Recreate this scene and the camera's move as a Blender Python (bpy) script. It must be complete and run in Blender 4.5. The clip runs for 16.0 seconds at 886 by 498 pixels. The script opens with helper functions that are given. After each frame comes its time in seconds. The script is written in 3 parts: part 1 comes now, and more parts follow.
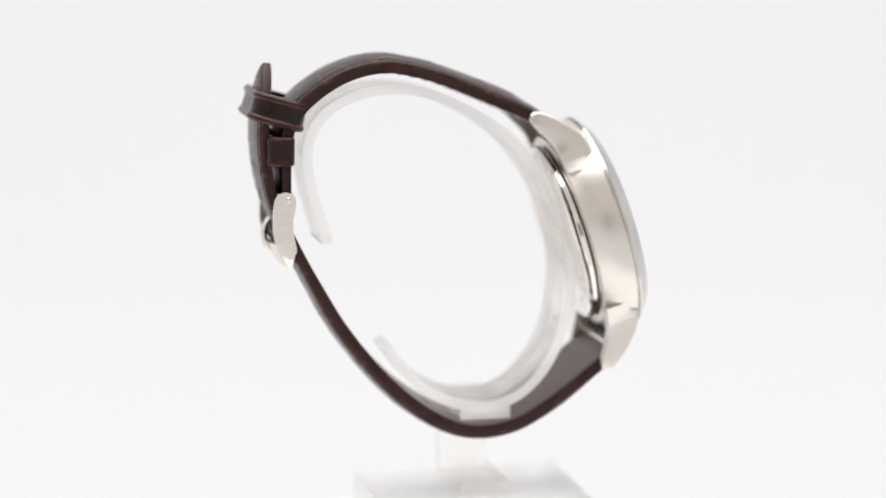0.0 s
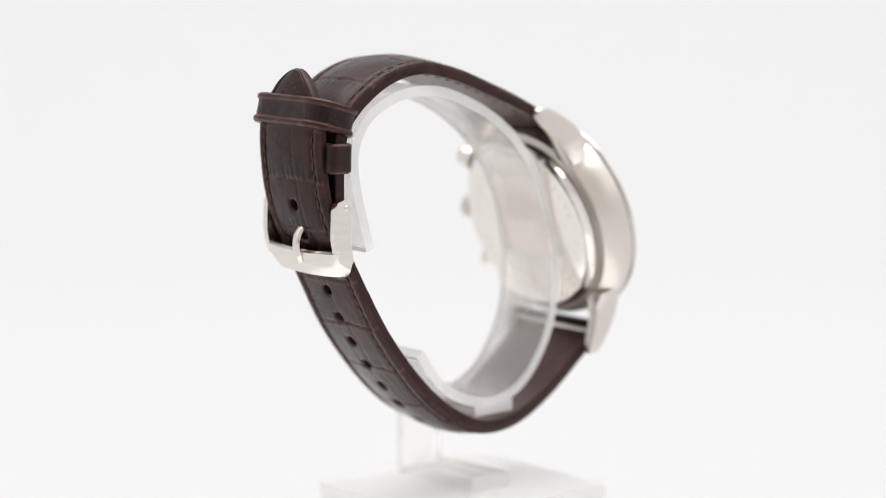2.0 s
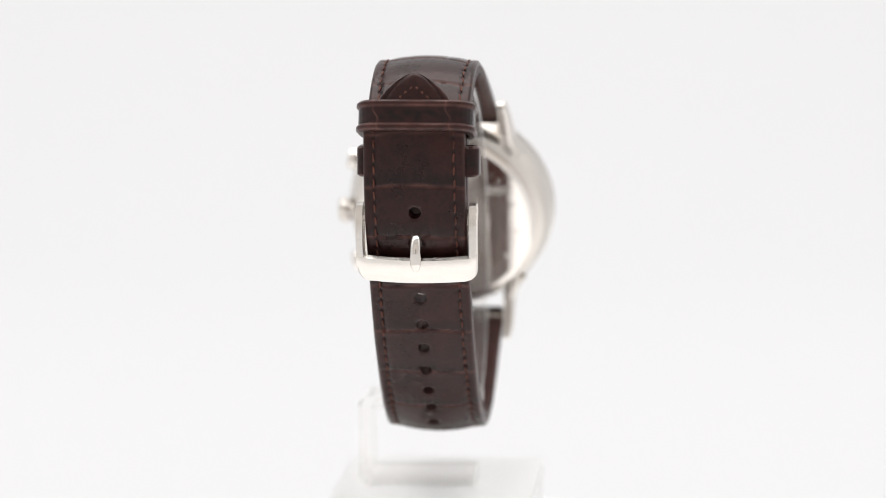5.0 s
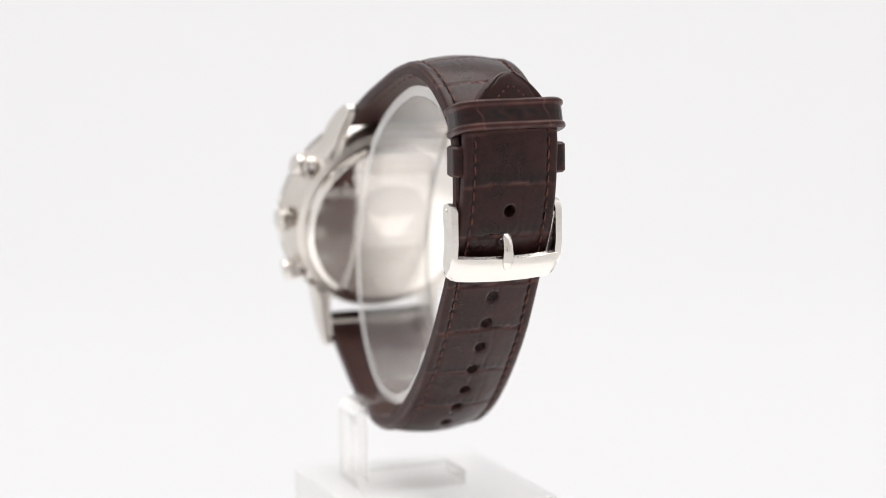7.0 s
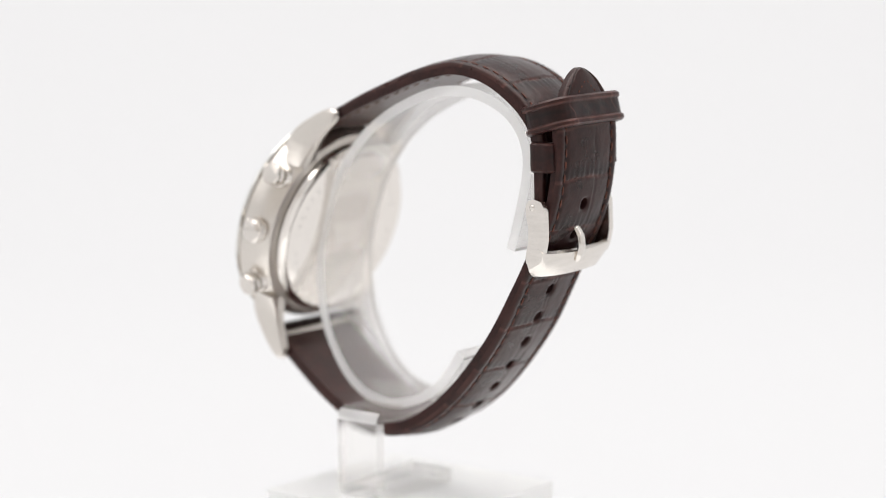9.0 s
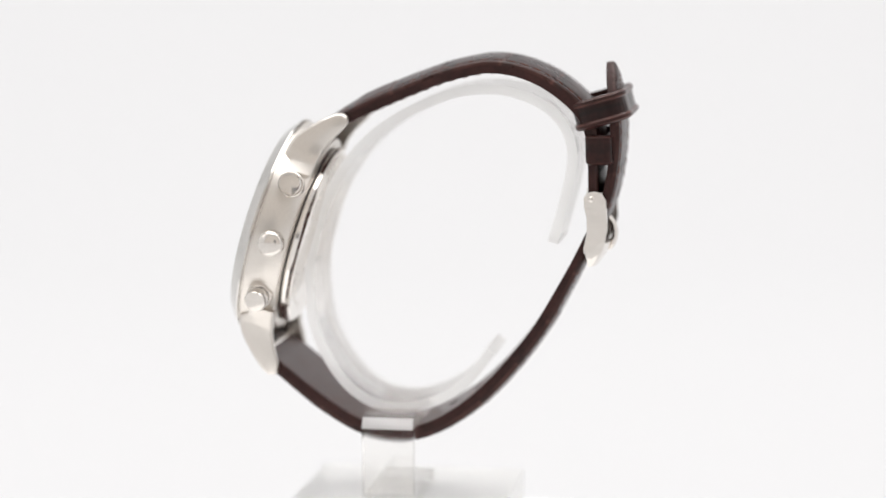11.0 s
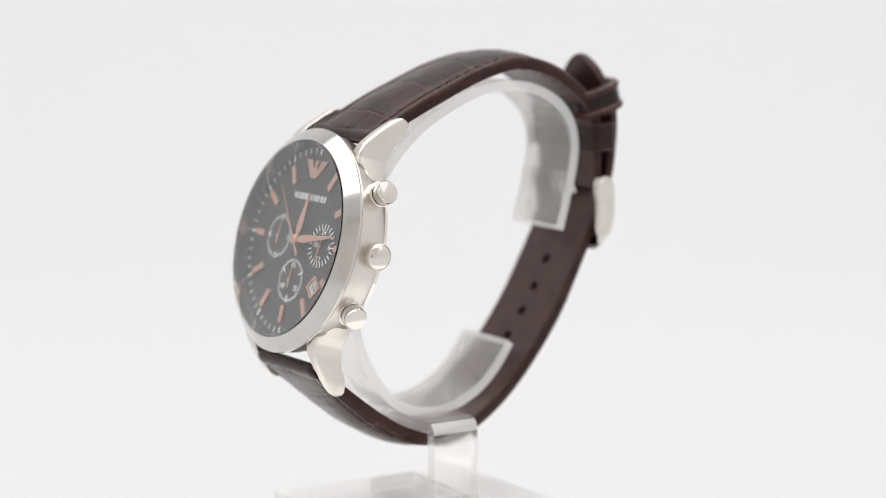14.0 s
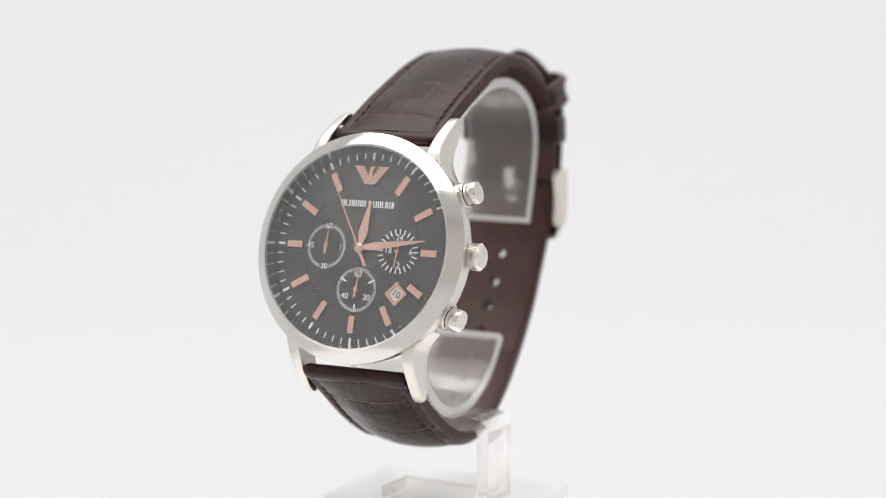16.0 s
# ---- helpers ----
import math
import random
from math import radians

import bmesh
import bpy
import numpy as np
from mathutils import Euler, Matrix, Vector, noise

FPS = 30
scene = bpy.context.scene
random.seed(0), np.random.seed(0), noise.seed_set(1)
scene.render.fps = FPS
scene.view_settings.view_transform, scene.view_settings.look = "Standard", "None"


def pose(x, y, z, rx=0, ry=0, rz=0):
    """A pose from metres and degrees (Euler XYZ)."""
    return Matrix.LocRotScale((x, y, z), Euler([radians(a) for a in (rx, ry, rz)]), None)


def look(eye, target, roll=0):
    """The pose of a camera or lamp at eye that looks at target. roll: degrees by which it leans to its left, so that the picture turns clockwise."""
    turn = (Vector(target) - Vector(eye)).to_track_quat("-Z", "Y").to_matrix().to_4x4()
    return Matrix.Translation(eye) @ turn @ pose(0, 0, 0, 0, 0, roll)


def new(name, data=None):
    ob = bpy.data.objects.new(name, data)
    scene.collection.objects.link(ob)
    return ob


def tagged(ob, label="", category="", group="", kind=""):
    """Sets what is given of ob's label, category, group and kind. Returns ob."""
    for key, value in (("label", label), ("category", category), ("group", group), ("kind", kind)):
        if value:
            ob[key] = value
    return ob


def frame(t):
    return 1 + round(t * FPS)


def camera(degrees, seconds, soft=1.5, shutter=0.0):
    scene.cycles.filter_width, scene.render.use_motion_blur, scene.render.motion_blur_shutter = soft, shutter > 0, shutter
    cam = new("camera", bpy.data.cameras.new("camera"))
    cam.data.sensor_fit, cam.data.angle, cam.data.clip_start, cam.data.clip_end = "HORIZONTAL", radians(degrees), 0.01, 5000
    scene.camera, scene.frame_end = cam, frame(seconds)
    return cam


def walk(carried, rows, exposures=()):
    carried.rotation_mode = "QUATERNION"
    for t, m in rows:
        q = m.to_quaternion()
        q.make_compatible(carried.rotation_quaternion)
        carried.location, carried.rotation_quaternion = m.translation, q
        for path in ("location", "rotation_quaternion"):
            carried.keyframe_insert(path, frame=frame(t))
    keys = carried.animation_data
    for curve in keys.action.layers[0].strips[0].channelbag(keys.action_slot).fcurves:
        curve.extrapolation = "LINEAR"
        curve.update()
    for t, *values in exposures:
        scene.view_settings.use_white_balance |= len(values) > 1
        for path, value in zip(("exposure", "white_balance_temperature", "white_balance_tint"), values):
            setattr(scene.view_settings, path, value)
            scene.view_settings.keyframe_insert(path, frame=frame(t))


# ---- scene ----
# A wrist watch on a clear acrylic stand turns on a turntable inside an assumed white light tent.
MM = 0.001
AXIS_HEIGHT = 145.0          # millimetres from the table up to the zero of the heights below
AXIS_SHIFT = -0.75           # the watch sits a little beside the turning axis
cam = camera(21.46, 16.0, 0.9)
EYE = (0.0, -0.438, 0.1429)
VIEW = look(EYE, (EYE[0] + 0.00141, EYE[1] + 0.98893, EYE[2] - 0.14836), -0.25)
walk(cam, [(0.0, VIEW), (16.0, VIEW)], [(0.0, -0.18), (11.5, -0.18), (12.5, -0.25), (16.0, -0.27)])
cam.data.dof.use_dof = True
cam.data.dof.focus_distance = 0.413
cam.data.dof.aperture_fstop = 9.0

# ---- world and lamps ----
world = bpy.data.worlds.new("studio_dark")
world.use_nodes = True
world.node_tree.nodes["Background"].inputs[0].default_value = (0.8, 0.8, 0.82, 1)
world.node_tree.nodes["Background"].inputs[1].default_value = 0.45
scene.world = world


def softbox(name, eye, target, sx, sy, watts, colour=(1, 0.985, 0.97)):
    lamp = bpy.data.lights.new(name, "AREA")
    lamp.shape, lamp.size, lamp.size_y, lamp.energy, lamp.color = "RECTANGLE", sx, sy, watts, colour
    ob = new(name, lamp)
    ob.matrix_world = look(eye, target)
    return ob


softbox("softbox_top", (0.0, 0.05, 1.12), (0, 0, 0.1), 1.4, 1.2, 17.0)
softbox("softbox_side", (-0.9, -0.35, 0.75), (0, 0, 0.08), 0.5, 0.8, 0.8)
softbox("softbox_side", (0.9, -0.35, 0.75), (0, 0, 0.08), 0.5, 0.8, 0.8)


# ---- materials ----
def material(name, colour, rough=0.5, metal=0.0):
    m = bpy.data.materials.new(name)
    m.use_nodes = True
    b = m.node_tree.nodes["Principled BSDF"]
    b.inputs["Base Color"].default_value = (*colour, 1)
    b.inputs["Roughness"].default_value = rough
    b.inputs["Metallic"].default_value = metal
    return m, m.node_tree, b


def varied(name, dark, light, rough, metal, scale, stretch=(1, 1, 1), bump=0.1, fine=6.0, rough_spread=0.08, detail=4.0, distance=0.0002):
    """Two scales of noise drive colour, roughness and relief."""
    m, tree, b = material(name, dark, rough, metal)
    n, l = tree.nodes, tree.links
    co = n.new("ShaderNodeTexCoord")
    mp = n.new("ShaderNodeMapping")
    mp.inputs["Scale"].default_value = stretch
    l.new(co.outputs["Object"], mp.inputs["Vector"])
    big, small = n.new("ShaderNodeTexNoise"), n.new("ShaderNodeTexNoise")
    big.inputs["Scale"].default_value, small.inputs["Scale"].default_value = scale, scale * fine
    big.inputs["Detail"].default_value = small.inputs["Detail"].default_value = detail
    for x in (big, small):
        l.new(mp.outputs["Vector"], x.inputs["Vector"])
    add = n.new("ShaderNodeMath")
    add.operation = "MULTIPLY_ADD"
    add.inputs[1].default_value = 0.4
    l.new(small.outputs["Fac"], add.inputs[0])
    mul = n.new("ShaderNodeMath")
    mul.operation = "MULTIPLY"
    mul.inputs[1].default_value = 0.6
    l.new(big.outputs["Fac"], mul.inputs[0])
    l.new(mul.outputs[0], add.inputs[2])
    ramp = n.new("ShaderNodeValToRGB")
    ramp.color_ramp.elements[0].position, ramp.color_ramp.elements[1].position = 0.36, 0.66
    ramp.color_ramp.elements[0].color, ramp.color_ramp.elements[1].color = (*dark, 1), (*light, 1)
    l.new(add.outputs[0], ramp.inputs[0])
    l.new(ramp.outputs[0], b.inputs["Base Color"])
    rr = n.new("ShaderNodeMapRange")
    rr.inputs["To Min"].default_value, rr.inputs["To Max"].default_value = rough - rough_spread, rough + rough_spread
    l.new(big.outputs["Fac"], rr.inputs["Value"])
    l.new(rr.outputs[0], b.inputs["Roughness"])
    if bump:
        bp = n.new("ShaderNodeBump")
        bp.inputs["Strength"].default_value, bp.inputs["Distance"].default_value = bump, distance
        l.new(small.outputs["Fac"], bp.inputs["Height"])
        l.new(bp.outputs[0], b.inputs["Normal"])
    return m


LEATHER = varied("brown_leather", (0.0074, 0.0029, 0.0030), (0.029, 0.0088, 0.0076), 0.29, 0, 150, (1, 1, 1), 0.22, 9)
LEATHER_EDGE = varied("leather_edge", (0.014, 0.0066, 0.0066), (0.042, 0.0165, 0.0148), 0.45, 0, 260, (1, 1, 1), 0.3, 7)
LINING = varied("leather_lining", (0.022, 0.0085, 0.008), (0.050, 0.017, 0.014), 0.31, 0, 300, (1, 1, 1), 0.2, 6)
THREAD = varied("brown_thread", (0.060, 0.018, 0.011), (0.135, 0.043, 0.025), 0.8, 0, 1200, (1, 1, 1), 0.4, 4)
BRUSHED = varied("brushed_steel", (0.66, 0.62, 0.575), (0.71, 0.67, 0.62), 0.3, 1.0, 240, (1, 14, 14), 0.03, 5, 0.03)
BRUSHED_RING = varied("brushed_bezel", (0.60, 0.585, 0.56), (0.65, 0.635, 0.61), 0.13, 1.0, 200, (1, 1, 1), 0.03, 6, 0.03)
POLISHED = varied("polished_steel", (0.70, 0.66, 0.615), (0.76, 0.72, 0.675), 0.13, 1.0, 150, (1, 1, 1), 0.02, 8, 0.04)
MIRROR = varied("mirror_steel", (0.80, 0.76, 0.715), (0.83, 0.79, 0.745), 0.06, 1.0, 90, (1, 1, 1), 0.01, 8, 0.02)
BUCKLE_STEEL = varied("buckle_steel", (0.71, 0.67, 0.625), (0.77, 0.73, 0.685), 0.2, 1.0, 180, (1, 1, 6), 0.03, 8, 0.06)
# near-black that paints the shade in the narrow gaps of the case
GAP_SHADE = material("gap_shade_black", (0.02, 0.02, 0.02), 0.6)[0]
DIAL = varied("anthracite_dial", (0.046, 0.0425, 0.0412), (0.051, 0.0475, 0.0464), 0.5, 0.1, 60, (1, 1, 1), 0.0, 5, 0.03, 2.0)
DIAL_SUB = varied("subdial_lacquer", (0.045, 0.0425, 0.0415), (0.050, 0.0475, 0.047), 0.5, 0.1, 60, (1, 1, 1), 0.0, 5, 0.03, 2.0)
FLANGE = varied("polished_flange", (0.50, 0.495, 0.49), (0.56, 0.555, 0.55), 0.14, 1.0, 300, (1, 1, 1), 0.0, 5, 0.04)
ROSE = varied("rose_gold", (0.59, 0.36, 0.28), (0.68, 0.42, 0.33), 0.3, 0.85, 400, (1, 1, 1), 0.02, 5, 0.05)
PRINT = material("white_print", (0.93, 0.93, 0.92), 0.6)[0]
DATE_PAPER = material("date_disc", (0.75, 0.74, 0.72), 0.6)[0]
INK = material("black_ink", (0.02, 0.02, 0.02), 0.6)[0]
ENGRAVED = varied("engraved_steel", (0.73, 0.69, 0.65), (0.77, 0.73, 0.69), 0.2, 1.0, 500, (1, 1, 1), 0.01, 4)


def clear(name, colour, ior, rough=0.0):
    m, tree, b = material(name, colour, rough)
    b.inputs["Transmission Weight"].default_value = 1.0
    b.inputs["IOR"].default_value = ior
    return m


ACRYLIC = clear("clear_acrylic", (0.995, 0.988, 0.975), 1.42, 0.0)
HAZY = varied("rubbed_clear_acrylic", (0.97, 0.955, 0.935), (0.99, 0.98, 0.97), 0.06, 0, 60, (1, 1, 1), 0.0, 12, 0.03)
CRYSTAL = clear("mineral_glass", (0.99, 0.995, 1.0), 1.5)
WHITE_ACRYLIC = varied("white_acrylic", (0.93, 0.93, 0.93), (0.95, 0.95, 0.95), 0.4, 0, 30, (1, 1, 1), 0.0)
MILKY = varied("milky_acrylic", (0.84, 0.84, 0.835), (0.87, 0.87, 0.865), 0.45, 0, 40, (1, 1, 1), 0.0)
FROSTED = varied("sawn_edge_piped_light", (0.985, 0.985, 0.98), (0.995, 0.995, 0.99), 0.62, 0, 300, (1, 1, 1), 0.0)
for glassy, share, ior in ((MILKY, 0.5, 1.15), (FROSTED, 0.35, 1.15), (HAZY, 0.9, 1.4)):
    glassy.node_tree.nodes["Principled BSDF"].inputs["Transmission Weight"].default_value = share
    glassy.node_tree.nodes["Principled BSDF"].inputs["IOR"].default_value = ior


def thinned(m, share):
    """Lets a share of the light pass a clear plastic piece straight on."""
    n, l = m.node_tree.nodes, m.node_tree.links
    straight, mix = n.new("ShaderNodeBsdfTransparent"), n.new("ShaderNodeMixShader")
    straight.inputs["Color"].default_value = (0.985, 0.98, 0.97, 1)
    mix.inputs[0].default_value = share
    l.new(n["Principled BSDF"].outputs[0], mix.inputs[1])
    l.new(straight.outputs[0], mix.inputs[2])
    l.new(mix.outputs[0], n["Material Output"].inputs["Surface"])


for glassy, share in ((ACRYLIC, 0.5), (HAZY, 0.5), (FROSTED, 0.3)):
    thinned(glassy, share)


def glowing_cloth(name, colour, glow, hue=(1.0, 0.99, 1.005, 1)):
    """White diffusing cloth; its emission stands in for studio lamps behind it."""
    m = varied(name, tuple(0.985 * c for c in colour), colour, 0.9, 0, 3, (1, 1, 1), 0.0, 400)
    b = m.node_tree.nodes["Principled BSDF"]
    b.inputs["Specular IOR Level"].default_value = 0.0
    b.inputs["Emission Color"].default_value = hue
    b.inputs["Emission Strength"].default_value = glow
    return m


# emission keeps the backdrop white and fills the set with light
SWEEP = glowing_cloth("glowing_sweep_cloth", (0.32, 0.32, 0.32), 0.48)
TENT = glowing_cloth("glowing_tent_cloth", (0.5, 0.5, 0.5), 0.36)
FRONT = glowing_cloth("warm_glowing_front_cloth", (0.5, 0.48, 0.46), 0.26, (1.0, 0.93, 0.86, 1))


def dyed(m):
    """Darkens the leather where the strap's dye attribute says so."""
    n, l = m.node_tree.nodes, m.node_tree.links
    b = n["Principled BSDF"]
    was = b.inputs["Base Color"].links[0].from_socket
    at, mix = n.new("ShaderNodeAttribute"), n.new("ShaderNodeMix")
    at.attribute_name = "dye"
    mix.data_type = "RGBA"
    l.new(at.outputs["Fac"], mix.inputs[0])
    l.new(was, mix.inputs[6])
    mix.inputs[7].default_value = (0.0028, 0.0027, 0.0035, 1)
    at2, mix2 = n.new("ShaderNodeAttribute"), n.new("ShaderNodeMix")
    at2.attribute_name = "wear"
    mix2.data_type = "RGBA"
    l.new(at2.outputs["Fac"], mix2.inputs[0])
    l.new(mix.outputs[2], mix2.inputs[6])
    mix2.inputs[7].default_value = (0.15, 0.066, 0.055, 1)
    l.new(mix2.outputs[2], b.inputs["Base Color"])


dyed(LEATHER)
for skin, gloss in ((LEATHER, 0.31), (LEATHER_EDGE, 0.24), (LINING, 0.5)):
    skin.node_tree.nodes["Principled BSDF"].inputs["Specular Tint"].default_value = (1.0, 0.82, 0.78, 1)
    skin.node_tree.nodes["Principled BSDF"].inputs["Specular IOR Level"].default_value = gloss


# ---- mesh helpers ----
def link(name, bm, mat, smooth=True):
    bmesh.ops.recalc_face_normals(bm, faces=bm.faces)
    me = bpy.data.meshes.new(name)
    bm.to_mesh(me)
    bm.free()
    me.materials.append(mat)
    if smooth:
        me.shade_smooth()
        me.set_sharp_from_angle(angle=radians(38))
    return new(name, me)


def part(name, bm, mat, parent, label="", smooth=True):
    ob = link(name, bm, mat, smooth)
    ob.parent = parent
    return tagged(ob, label)


def P(x, y, z):
    """Turntable millimetres (z from the lens's height) to metres."""
    return Vector(((x + AXIS_SHIFT) * MM, y * MM, (z + AXIS_HEIGHT) * MM))


TILT = radians(16.46)
CASE = Matrix.Translation(P(0, 30.93, -63.53)) @ Matrix((
    (-1, 0, 0, 0), (0, -math.sin(TILT), math.cos(TILT), 0), (0, math.cos(TILT), math.sin(TILT), 0), (0, 0, 0, 1)))


def K(x, y, z):
    """Case millimetres: x to three o'clock, y to twelve, z out of the dial."""
    return CASE @ Vector((x * MM, y * MM, z * MM))


def lathe(profile, place, segs=96, closed=True, x0=0.0, y0=0.0):
    """Turn a profile of (radius, height) about the case's axis at (x0, y0)."""
    bm = bmesh.new()
    rings = []
    for r, h in profile:
        if r < 1e-6:
            rings.append([bm.verts.new(place(x0, y0, h))] * segs)
        else:
            rings.append([bm.verts.new(place(x0 + r * math.cos(2 * math.pi * k / segs), y0 + r * math.sin(2 * math.pi * k / segs), h)) for k in range(segs)])
    pairs = list(zip(rings, rings[1:])) + ([(rings[-1], rings[0])] if closed else [])
    for a, b in pairs:
        for k in range(segs):
            q = [a[k], a[(k + 1) % segs], b[(k + 1) % segs], b[k]]
            q = [v for i, v in enumerate(q) if v not in q[:i]]
            if len(q) > 2:
                bm.faces.new(q)
    return bm


def prism(outline, place, low, high, bm=None):
    """Extrude an outline of (x, y) between two heights."""
    bm = bm or bmesh.new()
    a = [bm.verts.new(place(x, y, low)) for x, y in outline]
    b = [bm.verts.new(place(x, y, high)) for x, y in outline]
    bm.faces.new(a)
    bm.faces.new(b)
    for k in range(len(a)):
        bm.faces.new((a[k], a[k - 1], b[k - 1], b[k]))
    return bm


def bevelled(bm, width, segments=2, angle=30):
    edges = [e for e in bm.edges if len(e.link_faces) == 2 and e.calc_face_angle(0) > radians(angle)]
    bmesh.ops.bevel(bm, geom=edges, offset=width * MM, segments=segments, profile=0.5, affect="EDGES", clamp_overlap=True)
    return bm


def curve_points(points, step):
    """A smooth curve through points, resampled at even steps: places, tangents and the length."""
    pts = [Vector(p) for p in points]
    pts = [2 * pts[0] - pts[1], *pts, 2 * pts[-1] - pts[-2]]
    fine = []
    for a, b, c, d in zip(pts, pts[1:], pts[2:], pts[3:]):
        for k in range(40):
            t = k / 40
            fine.append(0.5 * (2 * b + (c - a) * t + (2 * a - 5 * b + 4 * c - d) * t * t + (3 * b - a - 3 * c + d) * t ** 3))
    fine.append(pts[-2])
    for _ in range(30):
        fine = [fine[0]] + [(p + 2 * q + r) / 4 for p, q, r in zip(fine, fine[1:], fine[2:])] + [fine[-1]]
    run = [0.0]
    for a, b in zip(fine, fine[1:]):
        run.append(run[-1] + (b - a).length)
    n = max(2, round(run[-1] / step))
    out, j = [], 0
    for k in range(n + 1):
        s = run[-1] * k / n
        while j < len(run) - 2 and run[j + 1] < s:
            j += 1
        out.append(fine[j].lerp(fine[j + 1], (s - run[j]) / max(1e-9, run[j + 1] - run[j])))
    tang = [(out[min(k + 1, n)] - out[max(k - 1, 0)]).normalized() for k in range(n + 1)]
    return out, tang, run[-1]


CENTRE = Vector((0.0, -67.0))


def outward(p, t):
    m = Vector((t.y, -t.x))
    return m if m.dot(p - CENTRE) > 0 else -m


# ---- the light tent ----
def grid_sheet(name, rows, mat):
    bm = bmesh.new()
    vs = [[bm.verts.new(p) for p in row] for row in rows]
    for a, b in zip(vs, vs[1:]):
        for k in range(len(a) - 1):
            bm.faces.new((a[k], a[k + 1], b[k + 1], b[k]))
    return link(name, bm, mat)


def slab(name, x0, x1, y0, y1, z0, z1, mat):
    bm = bmesh.new()
    bmesh.ops.create_cube(bm, size=1, matrix=Matrix.Translation(((x0 + x1) / 2, (y0 + y1) / 2, (z0 + z1) / 2)) @ Matrix.Diagonal((x1 - x0, y1 - y0, z1 - z0, 1)))
    return link(name, bm, mat, False)


sweep_line = [(-1.2, 0.0), (-0.6, 0.0), (0.0, 0.0), (0.45, 0.0)]
sweep_line += [(0.45 + 0.4 * math.sin(a), 0.4 - 0.4 * math.cos(a)) for a in [radians(6 * k) for k in range(1, 16)]]
sweep_line += [(0.85, 0.8), (0.85, 1.2)]
# only the sweep is in view; walls and ceiling are added as glowing fill
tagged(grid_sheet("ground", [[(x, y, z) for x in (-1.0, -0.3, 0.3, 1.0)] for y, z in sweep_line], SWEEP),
       "seamless white cloth sweep curving up behind the table, glowing as fill light", "backdrop", kind="structure")
tagged(slab("wall_left", -1.02, -1.0, -1.2, 0.87, 0.0, 1.2, TENT), "added unseen white diffusing side cloth of the light tent, glowing as fill light", "wall", kind="structure")
tagged(slab("wall_right", 1.0, 1.02, -1.2, 0.87, 0.0, 1.2, TENT), "added unseen white diffusing side cloth of the light tent, glowing as fill light", "wall", kind="structure")
# the glowing front cloth, added out of view, leaves an opening behind the camera
for name, x0, x1, z0, z1 in (("wall_front_1", -1.02, -0.17, 0.0, 1.2), ("wall_front_2", 0.17, 1.02, 0.0, 1.2), ("wall_front_3", -0.17, 0.17, 0.36, 1.2)):
    tagged(slab(name, x0, x1, -1.22, -1.2, z0, z1, FRONT), "added unseen warm white front cloth of the light tent, glowing as fill light", "wall", kind="structure")
tagged(slab("ceiling", -1.02, 1.02, -1.22, 0.87, 1.2, 1.22, TENT), "added unseen white diffusing cloth over the light tent, glowing as fill light", "ceiling", kind="structure")

# ---- the turntable and the block on it ----
turntable = tagged(link("turntable", lathe([(0, 0.5), (94, 0.5), (95, 1.0), (95, 3.0), (94, 4.0), (0, 4.0)], lambda x, y, z: Vector((x, y, z)) * MM, 96, False), WHITE_ACRYLIC),
                   "plain white round turntable under the display block", "turntable")


def display_block():
    bm = prism([(-19.6, -13.6), (18.8, -13.6), (18.8, 26.6), (-19.6, 26.6)], P, 4.0 - AXIS_HEIGHT, -114.6)
    ob = link("display_block", bevelled(bm, 0.5, 3), MILKY)
    ob.visible_shadow = False
    return tagged(ob, "square milky white acrylic block standing on the turntable", "block")


block = display_block()


# ---- the clear stand ----
def ribbon(path, half, thick, side, place):
    """A strip of constant thickness along a plane path; side +1 thickens towards the outside."""
    pts, tang, _ = curve_points(path, 0.7)
    for _ in range(24):
        pts = [pts[0]] + [(p + 2 * q + r) / 4 for p, q, r in zip(pts, pts[1:], pts[2:])] + [pts[-1]]
        tang = [tang[0]] + [(p + 2 * q + r).normalized() for p, q, r in zip(tang, tang[1:], tang[2:])] + [tang[-1]]
    bm = bmesh.new()
    rows = []
    for p, t in zip(pts, tang):
        m = outward(p, t) * side
        q = p + m * thick
        rows.append([bm.verts.new(place(x, a.x, a.y)) for x, a in ((0.5 - half, p), (0.5 + half, p), (0.5 + half, q), (0.5 - half, q))])
    for a, b in zip(rows, rows[1:]):
        for k in range(4):
            bm.faces.new((a[k], a[(k + 1) % 4], b[(k + 1) % 4], b[k]))
    bm.faces.new(rows[0])
    bm.faces.new(rows[-1])
    return bm


def frost_sides(ob, axis):
    """The sawn edges of a clear strip, those that face along the axis, are frosted; the bracket's bend is whitened for
    piped light.
    """
    ob.data.materials.append(FROSTED)
    ob.visible_shadow = False
    for f in ob.data.polygons:
        end = axis[0] and min((f.center.yz - P(0, *q).yz).length for q in ((-22.5, -65.0), (-10.8, -85.8))) < 1.2 * MM
        tip = axis[1] and f.normal.x > 0.7 and f.center.x > 4 * MM
        high = f.center.z > (AXIS_HEIGHT - 99.7) * MM
        # white on the upper bend stands in for light piped through the acrylic
        tip = tip or (axis[1] and high and (abs(f.normal.y) > 0.7 or f.normal.x < -0.5))
        if (axis[0] and abs(f.normal.x) > 0.7) or (end and abs(f.normal.x) < 0.3) or tip:
            f.material_index = 1


